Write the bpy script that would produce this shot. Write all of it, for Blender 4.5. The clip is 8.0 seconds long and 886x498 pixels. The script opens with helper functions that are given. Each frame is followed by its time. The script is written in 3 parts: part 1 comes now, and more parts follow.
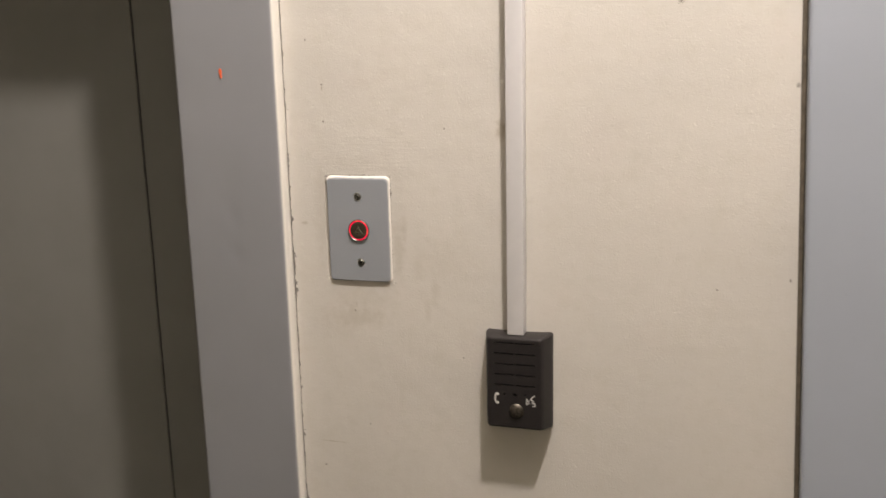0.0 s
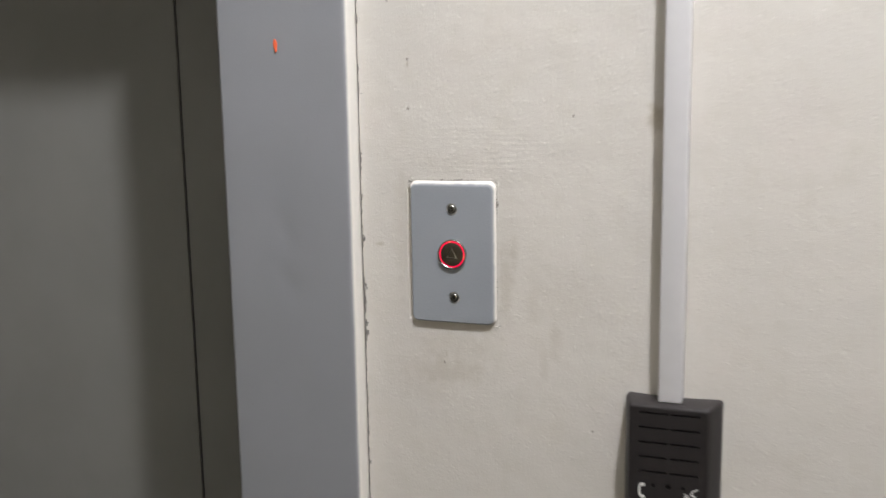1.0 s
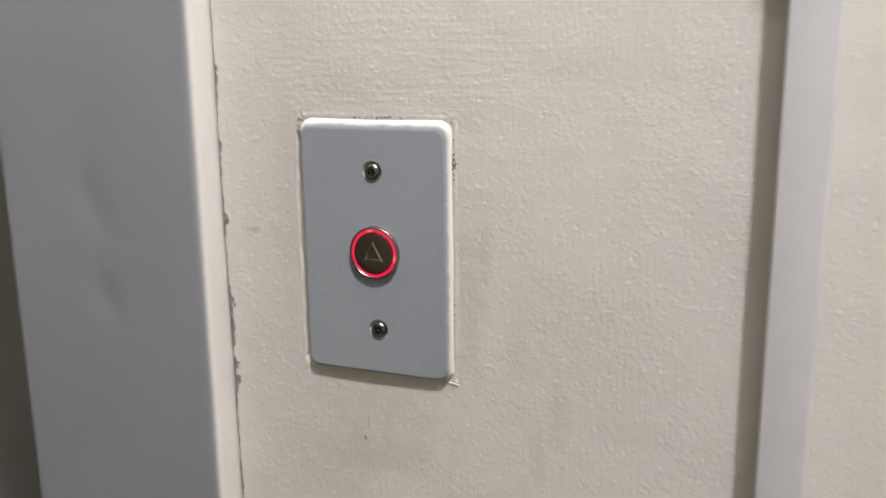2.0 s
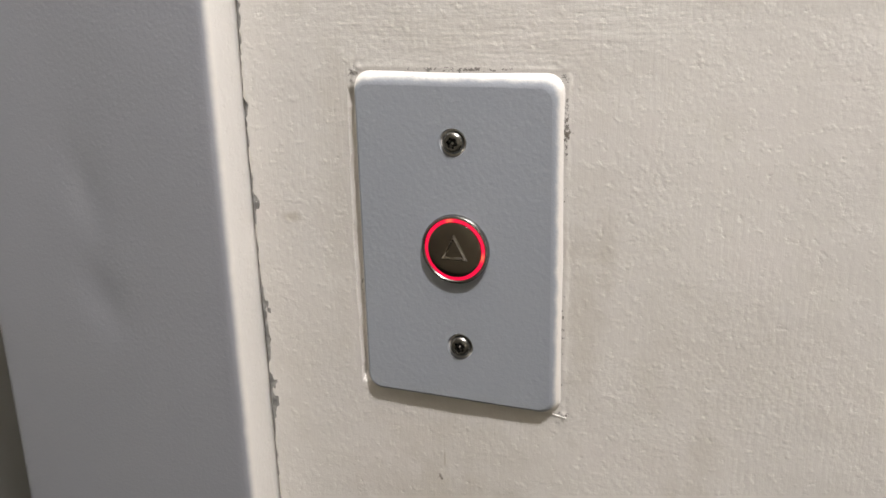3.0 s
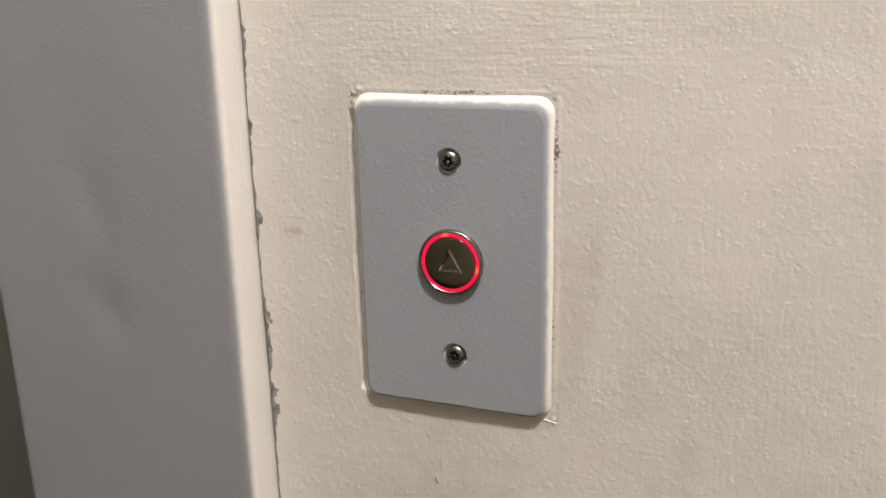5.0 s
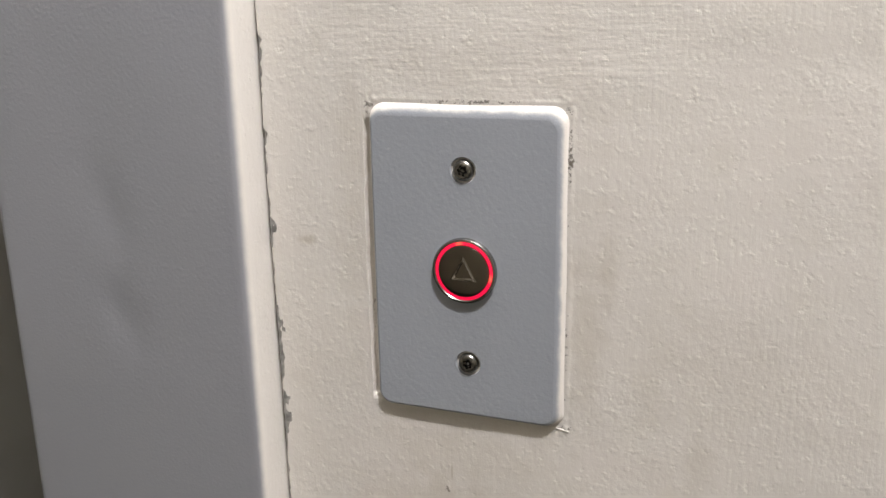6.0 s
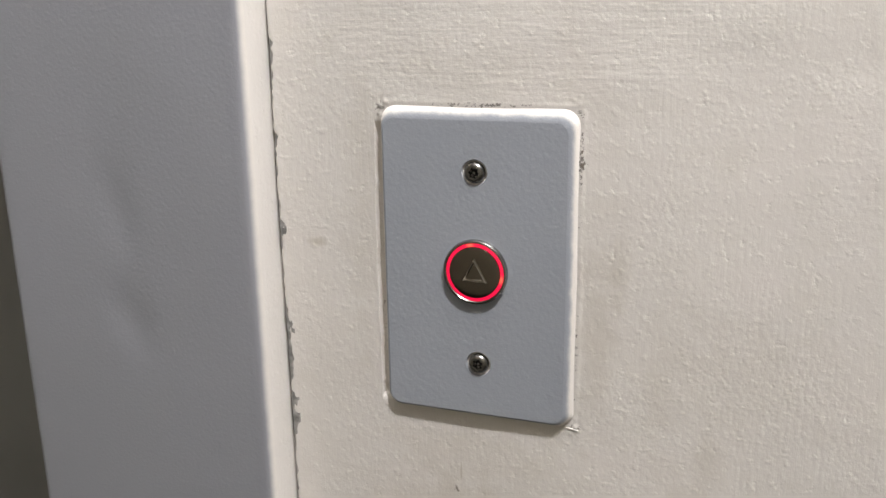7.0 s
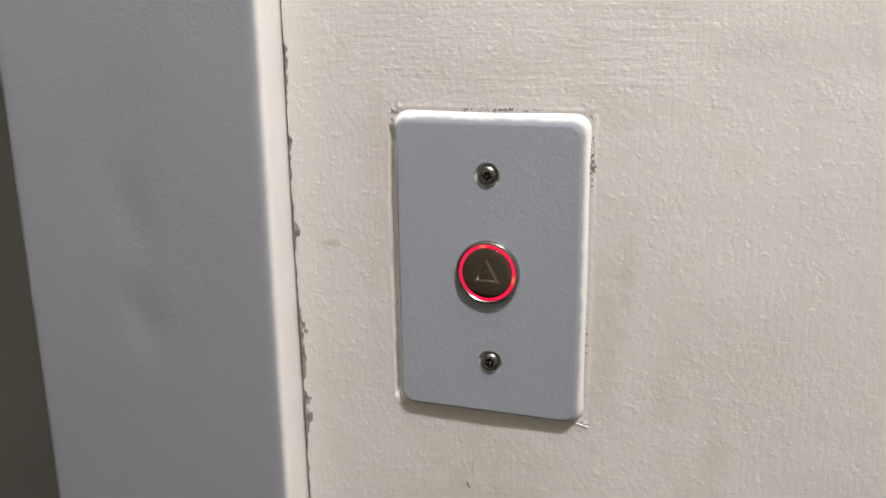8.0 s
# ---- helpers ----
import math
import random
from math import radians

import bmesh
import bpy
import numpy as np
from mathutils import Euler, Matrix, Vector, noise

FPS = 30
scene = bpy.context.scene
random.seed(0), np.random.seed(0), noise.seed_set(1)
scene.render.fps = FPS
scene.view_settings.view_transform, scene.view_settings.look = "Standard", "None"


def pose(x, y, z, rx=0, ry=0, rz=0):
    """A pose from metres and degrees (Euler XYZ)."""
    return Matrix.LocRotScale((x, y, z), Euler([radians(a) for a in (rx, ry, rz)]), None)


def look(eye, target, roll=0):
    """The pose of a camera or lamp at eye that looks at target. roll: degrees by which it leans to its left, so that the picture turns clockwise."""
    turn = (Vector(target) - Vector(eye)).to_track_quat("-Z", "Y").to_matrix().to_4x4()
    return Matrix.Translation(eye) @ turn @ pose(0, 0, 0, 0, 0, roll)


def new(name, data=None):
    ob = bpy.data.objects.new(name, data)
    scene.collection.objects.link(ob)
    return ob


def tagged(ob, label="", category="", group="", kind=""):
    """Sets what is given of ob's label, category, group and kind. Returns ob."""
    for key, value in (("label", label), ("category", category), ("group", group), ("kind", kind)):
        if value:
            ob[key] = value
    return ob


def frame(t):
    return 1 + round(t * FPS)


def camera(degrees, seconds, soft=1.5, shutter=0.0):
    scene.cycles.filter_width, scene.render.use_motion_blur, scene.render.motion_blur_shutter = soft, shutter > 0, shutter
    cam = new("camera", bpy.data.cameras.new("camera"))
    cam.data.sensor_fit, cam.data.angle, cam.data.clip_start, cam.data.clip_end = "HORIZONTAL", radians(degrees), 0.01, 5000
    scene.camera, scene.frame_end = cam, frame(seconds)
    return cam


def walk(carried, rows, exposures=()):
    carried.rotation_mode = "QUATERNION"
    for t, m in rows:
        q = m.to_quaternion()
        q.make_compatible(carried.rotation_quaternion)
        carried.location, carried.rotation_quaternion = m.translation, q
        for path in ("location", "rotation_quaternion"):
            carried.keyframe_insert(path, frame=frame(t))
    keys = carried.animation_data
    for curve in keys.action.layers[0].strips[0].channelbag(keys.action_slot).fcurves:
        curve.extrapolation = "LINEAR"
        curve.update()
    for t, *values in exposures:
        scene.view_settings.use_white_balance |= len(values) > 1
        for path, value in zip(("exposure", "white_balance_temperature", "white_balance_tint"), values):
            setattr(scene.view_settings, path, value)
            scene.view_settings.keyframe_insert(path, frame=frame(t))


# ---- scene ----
cam = camera(52.3, 8.0, shutter=0.4)
PATH = [
    (0, (0.3794, -0.9206, 1.5834), (-0.1950, 0.9508, 1.1736), -1.31),
    (0.2, (0.3801, -0.9010, 1.5816), (-0.2329, 0.9585, 1.1739), -1.26),
    (0.5, (0.3595, -0.8536, 1.5740), (-0.2900, 0.9942, 1.1695), -1.19),
    (0.7, (0.3236, -0.8034, 1.5485), (-0.3460, 1.0455, 1.1830), -1.14),
    (1, (0.2562, -0.6966, 1.5172), (-0.4474, 1.1511, 1.2158), -0.95),
    (1.3, (0.2169, -0.6252, 1.5098), (-0.4398, 1.2378, 1.1970), -0.49),
    (1.5, (0.2083, -0.5607, 1.5084), (-0.4535, 1.2924, 1.1508), -0.62),
    (1.7, (0.2014, -0.4695, 1.4932), (-0.4998, 1.3636, 1.1082), -0.45),
    (2.8, (0.1143, -0.2833, 1.4929), (-0.6276, 1.4755, 0.8961), -1.57),
    (3, (0.1094, -0.2830, 1.4933), (-0.6104, 1.4865, 0.9009), -1.49),
    (3.5, (0.1028, -0.2842, 1.4929), (-0.5589, 1.5127, 0.9156), -1.12),
    (4, (0.1068, -0.2882, 1.4941), (-0.5589, 1.5109, 0.9282), -1.27),
    (4.5, (0.1107, -0.2950, 1.4961), (-0.5646, 1.5021, 0.9353), -1.35),
    (5, (0.1119, -0.2989, 1.4971), (-0.5823, 1.4915, 0.9380), -1.29),
    (5.2, (0.1125, -0.2982, 1.4968), (-0.5981, 1.4887, 0.9473), -1.35),
    (6.3, (0.1045, -0.3054, 1.4972), (-0.5778, 1.4966, 0.9613), -0.96),
    (6.5, (0.1021, -0.3069, 1.4975), (-0.5698, 1.4981, 0.9587), -0.94),
    (7, (0.1002, -0.3088, 1.4980), (-0.5663, 1.4998, 0.9645), -0.89),
    (7.5, (0.0986, -0.3116, 1.4977), (-0.5596, 1.5021, 0.9709), -0.93),
    (8, (0.0909, -0.3208, 1.4995), (-0.5331, 1.5050, 0.9731), -0.77),
]
# exposure and white balance drift: seconds, stops, kelvin, tint
DRIFT = [(0.0, -0.12, 7090, 15), (0.8, -0.10, 7090, 15), (1.0, -0.05, 6090, 11), (1.7, -0.09, 6090, 11), (2.8, -0.06, 6790, 18), (3.0, -0.04, 6290, 13),
         (3.5, -0.05, 6590, 15), (4.0, -0.06, 6890, 15), (4.2, -0.06, 6890, 15), (4.4, -0.13, 6340, 13), (4.8, -0.11, 6340, 13), (5.0, -0.06, 6720, 14),
         (5.2, -0.06, 6720, 14), (6.3, -0.02, 6190, 13), (8.0, -0.01, 6190, 13)]
walk(cam, [(t, look(eye, target, roll)) for t, eye, target, roll in PATH], DRIFT)

# ---- light: one warm ceiling lamp close to the wall ----
lamp_data = bpy.data.lights.new("ceiling_lamp_light", "POINT")
lamp_data.energy = 123
lamp_data.color = (1.0, 0.98, 0.955)
lamp_data.shadow_soft_size = 0.036
lamp_light = new("ceiling_lamp_light", lamp_data)
lamp_light.matrix_world = pose(0.455, -0.50, 2.76)

Z0 = 1.40            # height of the call button above the floor
CEIL = 3.05

# ---- materials ----


def nodes_of(name):
    mat = bpy.data.materials.new(name)
    mat.use_nodes = True
    nt = mat.node_tree
    return mat, nt, nt.nodes["Principled BSDF"]


def node(nt, kind, **inputs):
    nd = nt.nodes.new(kind)
    for k, v in inputs.items():
        nd.inputs[k.replace("_", " ")].default_value = v
    return nd


def noise_at(nt, coord, scale, detail=3.0, rough=0.55, stretch=None):
    if stretch:
        mp = nt.nodes.new("ShaderNodeMapping")
        mp.inputs["Scale"].default_value = stretch
        nt.links.new(coord, mp.inputs["Vector"])
        coord = mp.outputs["Vector"]
    nz = node(nt, "ShaderNodeTexNoise", Scale=scale, Detail=detail, Roughness=rough)
    nt.links.new(coord, nz.inputs["Vector"])
    return nz.outputs["Fac"]


def math_node(nt, op, a, b=None, clamp=False):
    nd = nt.nodes.new("ShaderNodeMath")
    nd.operation, nd.use_clamp = op, clamp
    for i, v in enumerate((a, b)):
        if v is None:
            continue
        if isinstance(v, (int, float)):
            nd.inputs[i].default_value = v
        else:
            nt.links.new(v, nd.inputs[i])
    return nd.outputs[0]


def ramp(nt, value, lo, hi, a=0.0, b=1.0):
    nd = nt.nodes.new("ShaderNodeMapRange")
    nd.interpolation_type = "SMOOTHSTEP"
    for k, v in (("From Min", lo), ("From Max", hi), ("To Min", a), ("To Max", b)):
        nd.inputs[k].default_value = v
    nt.links.new(value, nd.inputs["Value"])
    return nd.outputs["Result"]


def mix_colour(nt, fac, a, b, mode="MIX"):
    nd = nt.nodes.new("ShaderNodeMix")
    nd.data_type, nd.blend_type = "RGBA", mode
    for sock, v in ((nd.inputs[0], fac), (nd.inputs[6], a), (nd.inputs[7], b)):
        if isinstance(v, tuple):
            sock.default_value = (*v, 1.0)
        elif isinstance(v, (int, float)):
            sock.default_value = v
        else:
            nt.links.new(v, sock)
    return nd.outputs[2]


def bump(nt, height, strength, distance, before=None):
    nd = node(nt, "ShaderNodeBump", Strength=strength, Distance=distance)
    nt.links.new(height, nd.inputs["Height"])
    if before is not None:
        nt.links.new(before, nd.inputs["Normal"])
    return nd.outputs["Normal"]


def object_coord(nt):
    return nt.nodes.new("ShaderNodeTexCoord").outputs["Object"]


def blob(nt, coord, x, z, rx, rz, soft=1.0, wobble=None):
    """1 inside an ellipse on the wall, falling to 0 at its rim."""
    mp = nt.nodes.new("ShaderNodeMapping")
    mp.vector_type = "TEXTURE"
    mp.inputs["Location"].default_value = (x, 0, z)
    mp.inputs["Scale"].default_value = (rx, 1000.0, rz)
    nt.links.new(coord, mp.inputs["Vector"])
    ln = nt.nodes.new("ShaderNodeVectorMath")
    ln.operation = "LENGTH"
    nt.links.new(mp.outputs["Vector"], ln.inputs[0])
    d = ln.outputs["Value"]
    if wobble is not None:
        d = math_node(nt, "ADD", d, wobble)
    return ramp(nt, d, 1.0 - soft, 1.0, 1.0, 0.0)


def wall_paint(name="cream_wall_paint", marks=True, lit_lift=0.0):
    mat, nt, bs = nodes_of(name)
    co = object_coord(nt)
    big = noise_at(nt, co, 5.0, 4.0)
    mid = noise_at(nt, co, 38.0, 4.0)
    col = mix_colour(nt, ramp(nt, big, 0.3, 0.7), (0.636, 0.600, 0.555), (0.606, 0.576, 0.537))
    col = mix_colour(nt, ramp(nt, mid, 0.45, 0.75, 0.0, 0.30), col, (0.565, 0.53, 0.468))
    col = mix_colour(nt, ramp(nt, noise_at(nt, co, 17.0, 3.0), 0.5, 0.75, 0.0, 0.35), col, (0.640, 0.585, 0.548))
    col = mix_colour(nt, ramp(nt, noise_at(nt, co, 75.0, 3.0), 0.5, 0.78, 0.0, 0.22), col, (0.520, 0.490, 0.425))
    if marks:
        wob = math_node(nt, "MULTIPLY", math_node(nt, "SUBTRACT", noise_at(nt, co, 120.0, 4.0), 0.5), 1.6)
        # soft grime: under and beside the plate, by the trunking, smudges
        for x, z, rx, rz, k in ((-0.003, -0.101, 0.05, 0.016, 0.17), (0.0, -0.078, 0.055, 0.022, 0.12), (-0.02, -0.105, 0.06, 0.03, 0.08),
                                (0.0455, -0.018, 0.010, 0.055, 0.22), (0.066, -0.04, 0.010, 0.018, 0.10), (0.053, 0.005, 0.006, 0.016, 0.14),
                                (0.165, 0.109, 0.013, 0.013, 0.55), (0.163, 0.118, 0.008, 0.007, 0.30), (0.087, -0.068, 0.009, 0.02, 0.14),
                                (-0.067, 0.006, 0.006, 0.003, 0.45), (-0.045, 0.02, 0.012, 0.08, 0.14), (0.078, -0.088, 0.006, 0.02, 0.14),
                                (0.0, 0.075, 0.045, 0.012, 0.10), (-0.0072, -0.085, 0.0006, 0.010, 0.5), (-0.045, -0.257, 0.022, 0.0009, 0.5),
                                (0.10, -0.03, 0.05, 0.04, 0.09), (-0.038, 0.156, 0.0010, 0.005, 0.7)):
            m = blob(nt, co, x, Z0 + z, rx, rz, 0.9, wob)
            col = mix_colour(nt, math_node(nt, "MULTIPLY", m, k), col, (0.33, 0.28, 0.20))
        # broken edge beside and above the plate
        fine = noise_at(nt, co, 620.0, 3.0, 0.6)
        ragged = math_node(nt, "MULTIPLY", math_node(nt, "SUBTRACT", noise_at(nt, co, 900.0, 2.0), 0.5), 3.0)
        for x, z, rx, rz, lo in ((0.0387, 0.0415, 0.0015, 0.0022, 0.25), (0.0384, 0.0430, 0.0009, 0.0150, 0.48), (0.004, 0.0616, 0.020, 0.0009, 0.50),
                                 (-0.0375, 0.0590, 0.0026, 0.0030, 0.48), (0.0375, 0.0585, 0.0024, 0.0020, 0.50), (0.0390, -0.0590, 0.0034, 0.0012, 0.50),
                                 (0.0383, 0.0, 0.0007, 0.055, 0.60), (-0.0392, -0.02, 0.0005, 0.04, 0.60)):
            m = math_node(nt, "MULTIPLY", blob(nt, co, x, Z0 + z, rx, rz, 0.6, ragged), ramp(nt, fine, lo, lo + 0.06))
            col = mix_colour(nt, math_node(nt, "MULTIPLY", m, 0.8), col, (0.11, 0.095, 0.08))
        # little dark knocks
        for x, z, r in ((-0.038, -0.18 + 0.30, 0.0016), (-0.038, 0.160, 0.0013), (0.450, 0.153, 0.0022),
                        (0.384, -0.049, 0.0012), (0.453, -0.036, 0.0016), (0.004, -0.23, 0.0014), (0.0389, 0.0415, 0.0013), (0.0387, 0.0462, 0.0008),
                        (0.118, -0.141, 0.0010), (-0.055, 0.208, 0.0014), (-0.0555, -0.288, 0.0015), (0.101, 0.112, 0.0012), (0.341, 0.234, 0.003),
                        (-0.009, -0.094, 0.0012)):
            m = blob(nt, co, x, Z0 + z, r, r * 1.2, 0.7, ragged)
            col = mix_colour(nt, math_node(nt, "MULTIPLY", m, 0.75), col, (0.13, 0.105, 0.08))
    if lit_lift:                      # whiter mix: light on the overpainted side faces, put into the colour
        col = mix_colour(nt, lit_lift, col, (0.80, 0.77, 0.72))
    nt.links.new(col, bs.inputs["Base Color"])
    bs.inputs["Roughness"].default_value = 0.55
    # relief in millimetres: roller grain in patches, brush strokes, crumbs, pits and slow waves
    def add(total, height, amount):
        return math_node(nt, "ADD", total, math_node(nt, "MULTIPLY", height, amount))
    patch = ramp(nt, noise_at(nt, co, 26.0, 3.0), 0.36, 0.66, 0.42, 1.0)
    relief = math_node(nt, "MULTIPLY", math_node(nt, "MULTIPLY", noise_at(nt, co, 420.0, 4.0, 0.6, (1.15, 1.0, 0.85)), patch), 0.33)
    relief = add(relief, noise_at(nt, co, 32.0, 3.0, 0.5), 0.60)
    relief = add(relief, math_node(nt, "MULTIPLY", noise_at(nt, co, 1000.0, 2.0), patch), 0.05)
    where = noise_at(nt, co, 13.0, 2.0)
    strokes = noise_at(nt, co, 62.0, 5.0, 0.62, (0.8, 1.0, 6.0))
    level = ramp(nt, where, 0.48, 0.75, 0.0, 0.6)
    if marks:
        level = math_node(nt, "MAXIMUM", level, blob(nt, co, 0.01, Z0 + 0.085, 0.11, 0.032, 0.55))
    relief = add(relief, math_node(nt, "MULTIPLY", strokes, level), 0.34)
    drag = noise_at(nt, co, 95.0, 4.0, 0.62, (8.0, 1.0, 0.55))
    relief = add(relief, math_node(nt, "MULTIPLY", drag, ramp(nt, where, 0.56, 0.40, 0.15, 1.0)), 0.15)
    relief = add(relief, ramp(nt, noise_at(nt, co, 270.0, 3.0, 0.55), 0.50, 0.85), 0.14)
    relief = add(relief, ramp(nt, noise_at(nt, co, 210.0, 4.0, 0.6), 0.42, 0.20), -0.16)
    nrm = bump(nt, relief, 1.0, 0.00078)
    nt.links.new(nrm, bs.inputs["Normal"])
    return mat


def grey_paint(name, colour, second, rough=0.42, relief=0.25, over=None):
    mat, nt, bs = nodes_of(name)
    co = object_coord(nt)
    col = mix_colour(nt, ramp(nt, noise_at(nt, co, 9.0, 4.0), 0.3, 0.7), colour, second)
    fleck = ramp(nt, noise_at(nt, co, 260.0, 2.0), 0.68, 0.8, 0.0, 0.25)
    col = mix_colour(nt, fleck, col, tuple(c * 0.8 for c in colour))
    if over:                       # wall paint lapped over one edge: axis, start, end, unevenness
        axis, lo, hi, uneven = over
        sep = nt.nodes.new("ShaderNodeSeparateXYZ")
        nt.links.new(co, sep.inputs[0])
        wander = math_node(nt, "MULTIPLY", math_node(nt, "SUBTRACT", noise_at(nt, co, 140.0, 5.0, 0.65), 0.5), uneven)
        lap = ramp(nt, math_node(nt, "ADD", sep.outputs[axis], wander), lo, hi)
        col = mix_colour(nt, lap, col, (0.72, 0.685, 0.63))
    nt.links.new(col, bs.inputs["Base Color"])
    bs.inputs["Roughness"].default_value = rough
    nrm = bump(nt, noise_at(nt, co, 600.0, 2.0), relief, 0.0005)
    nrm = bump(nt, noise_at(nt, co, 45.0, 2.0), 0.12, 0.001, nrm)
    nt.links.new(nrm, bs.inputs["Normal"])
    return mat


def plain(name, colour, rough=0.5, metal=0.0, relief=0.15, scale=500.0, vary=0.12):
    mat, nt, bs = nodes_of(name)
    co = object_coord(nt)
    nz = noise_at(nt, co, scale, 3.0)
    col = mix_colour(nt, ramp(nt, nz, 0.3, 0.7), colour, tuple(c * (1 - vary) for c in colour))
    nt.links.new(col, bs.inputs["Base Color"])
    bs.inputs["Roughness"].default_value = rough
    bs.inputs["Metallic"].default_value = metal
    nt.links.new(bump(nt, nz, relief, 0.0003), bs.inputs["Normal"])
    return mat


CREAM = wall_paint()
CREAM_PLAIN = wall_paint("cream_paint_edge", marks=False, lit_lift=0.45)
ROOM = plain("beige_corridor_paint", (0.335, 0.313, 0.254), 0.7, 0, 0.2, 60.0, 0.08)
JAMB_GREY = grey_paint("grey_frame_paint", (0.269, 0.273, 0.294), (0.255, 0.259, 0.277), over=("X", -0.0872, -0.0846, 0.0009))
PALE_GREY = grey_paint("pale_grey_frame_paint", (0.368, 0.400, 0.462), (0.355, 0.386, 0.443))
BEAD = plain("brown_joint_shade", (0.125, 0.10, 0.072), 0.8, 0, 0.5, 120.0, 0.35)
DOOR_GREY = grey_paint("grey_door_paint", (0.221, 0.217, 0.206), (0.206, 0.202, 0.191), 0.5)
PLATE_GREY = grey_paint("grey_plate_paint", (0.294, 0.310, 0.338), (0.280, 0.296, 0.323), 0.45, 0.26, over=("Y", -0.0026, -0.0015, 0.0015))
TRUNK_WHITE = plain("white_trunking_plastic", (0.78, 0.765, 0.785), 0.4, 0, 0.04, 60.0, 0.03)
MORTAR = plain("grey_crumbling_filler", (0.33, 0.315, 0.295), 0.9, 0, 0.8, 300.0, 0.6)
SHAFT = plain("dark_shaft_gap", (0.008, 0.007, 0.006), 0.9)
PLASTIC = plain("charcoal_plastic", (0.023, 0.0195, 0.0198), 0.44, 0, 0.25, 900.0)
PLASTIC.node_tree.nodes["Principled BSDF"].inputs["Specular IOR Level"].default_value = 0.32
HOLE = plain("black_recess", (0.006, 0.006, 0.006), 0.8)
STEEL = plain("brushed_steel", (0.40, 0.385, 0.365), 0.22, 1.0, 0.1)
SCREW = plain("screw_steel", (0.28, 0.27, 0.25), 0.27, 1.0, 0.15)
CAP = plain("smoked_mirror_metal", (0.23, 0.20, 0.165), 0.09, 1.0, 0.02, 120.0)
ARROW = plain("arrow_relief_metal", (0.60, 0.555, 0.49), 0.16, 1.0, 0.05)
KNOB = plain("worn_metal_button", (0.20, 0.175, 0.15), 0.48, 1.0, 0.3, 400.0, 0.5)
ICON = plain("white_print", (0.75, 0.73, 0.70), 0.5)
ORANGE = plain("orange_fleck", (0.88, 0.15, 0.06), 0.5)
FLOOR = plain("dark_floor", (0.042, 0.040, 0.032), 0.4, 0, 0.1, 30.0, 0.3)
CEILING = plain("white_ceiling_paint", (0.55, 0.532, 0.49), 0.8, 0, 0.2, 40.0, 0.06)

GLOW, glow_nt, glow_bs = nodes_of("red_light_ring")
glow_bs.inputs["Base Color"].default_value = (0.30, 0.008, 0.012, 1)
glow_bs.inputs["Roughness"].default_value = 0.2
glow_co = object_coord(glow_nt)
spots = math_node(glow_nt, "ADD", blob(glow_nt, glow_co, -0.0015, Z0 + 0.0105, 0.0022, 0.0018, 1.0), blob(glow_nt, glow_co, 0.0104, Z0 - 0.0020, 0.0018, 0.0024, 1.0), True)
glow_nt.links.new(mix_colour(glow_nt, spots, (0.86, 0.006, 0.055), (1.0, 0.16, 0.08)), glow_bs.inputs["Emission Color"])
glow_bs.inputs["Emission Strength"].default_value = 1.15

# ---- mesh helpers ----


def link(name, bm, materials, parent=None, smooth=None):
    me = bpy.data.meshes.new(name)
    bmesh.ops.recalc_face_normals(bm, faces=bm.faces)
    bm.to_mesh(me)
    bm.free()
    for m in materials if isinstance(materials, (list, tuple)) else [materials]:
        me.materials.append(m)
    if smooth is not None:
        me.shade_smooth()
        me.set_sharp_from_angle(angle=radians(smooth))
    ob = new(name, me)
    if parent is not None:
        ob.parent = parent
    return ob


def part(name, bm, material, parent, label="", smooth=None):
    ob = link(name, bm, material, parent, smooth)
    return tagged(ob, label) if label else ob


def box(x0, x1, y0, y1, z0, z1, bevel=0.0, segments=2):
    bm = bmesh.new()
    bmesh.ops.create_cube(bm, size=1.0)
    for v in bm.verts:
        v.co = Vector((x0 if v.co.x < 0 else x1, y0 if v.co.y < 0 else y1, z0 if v.co.z < 0 else z1))
    if bevel:
        bmesh.ops.bevel(bm, geom=bm.edges[:], offset=bevel, segments=segments, affect="EDGES", profile=0.5)
    return bm


def rounded(x0, x1, z0, z1, r, n=6):
    """A rounded rectangle's points, in the wall's plane."""
    pts = []
    for cx, cz, a0 in ((x1 - r, z1 - r, 0), (x0 + r, z1 - r, 90), (x0 + r, z0 + r, 180), (x1 - r, z0 + r, 270)):
        for i in range(n + 1):
            a = radians(a0 + 90 * i / n)
            pts.append((cx + r * math.cos(a), cz + r * math.sin(a)))
    return pts


def loft(loops, close_front=True, close_back=False):
    """Skins loops of equal length, each a list of (x, y, z)."""
    bm = bmesh.new()
    rings = [[bm.verts.new(p) for p in loop] for loop in loops]
    n = len(rings[0])
    for a, b in zip(rings, rings[1:]):
        for i in range(n):
            bm.faces.new((a[i], a[(i + 1) % n], b[(i + 1) % n], b[i]))
    if close_front:
        bm.faces.new(rings[-1])
    if close_back:
        bm.faces.new(rings[0])
    return bm


def lathe(profile, cx, cz, n=48, shape=None):
    """Turns (radius, y) rows round an axis that stands out of the wall at (cx, cz)."""
    loops = []
    for k, (r, y) in enumerate(profile):
        loop = []
        for i in range(n):
            a = 2 * math.pi * i / n
            rr = r * (shape(k, a) if shape else 1.0)
            loop.append((cx + rr * math.cos(a), y, cz + rr * math.sin(a)))
        loops.append(loop)
    return loft(loops)


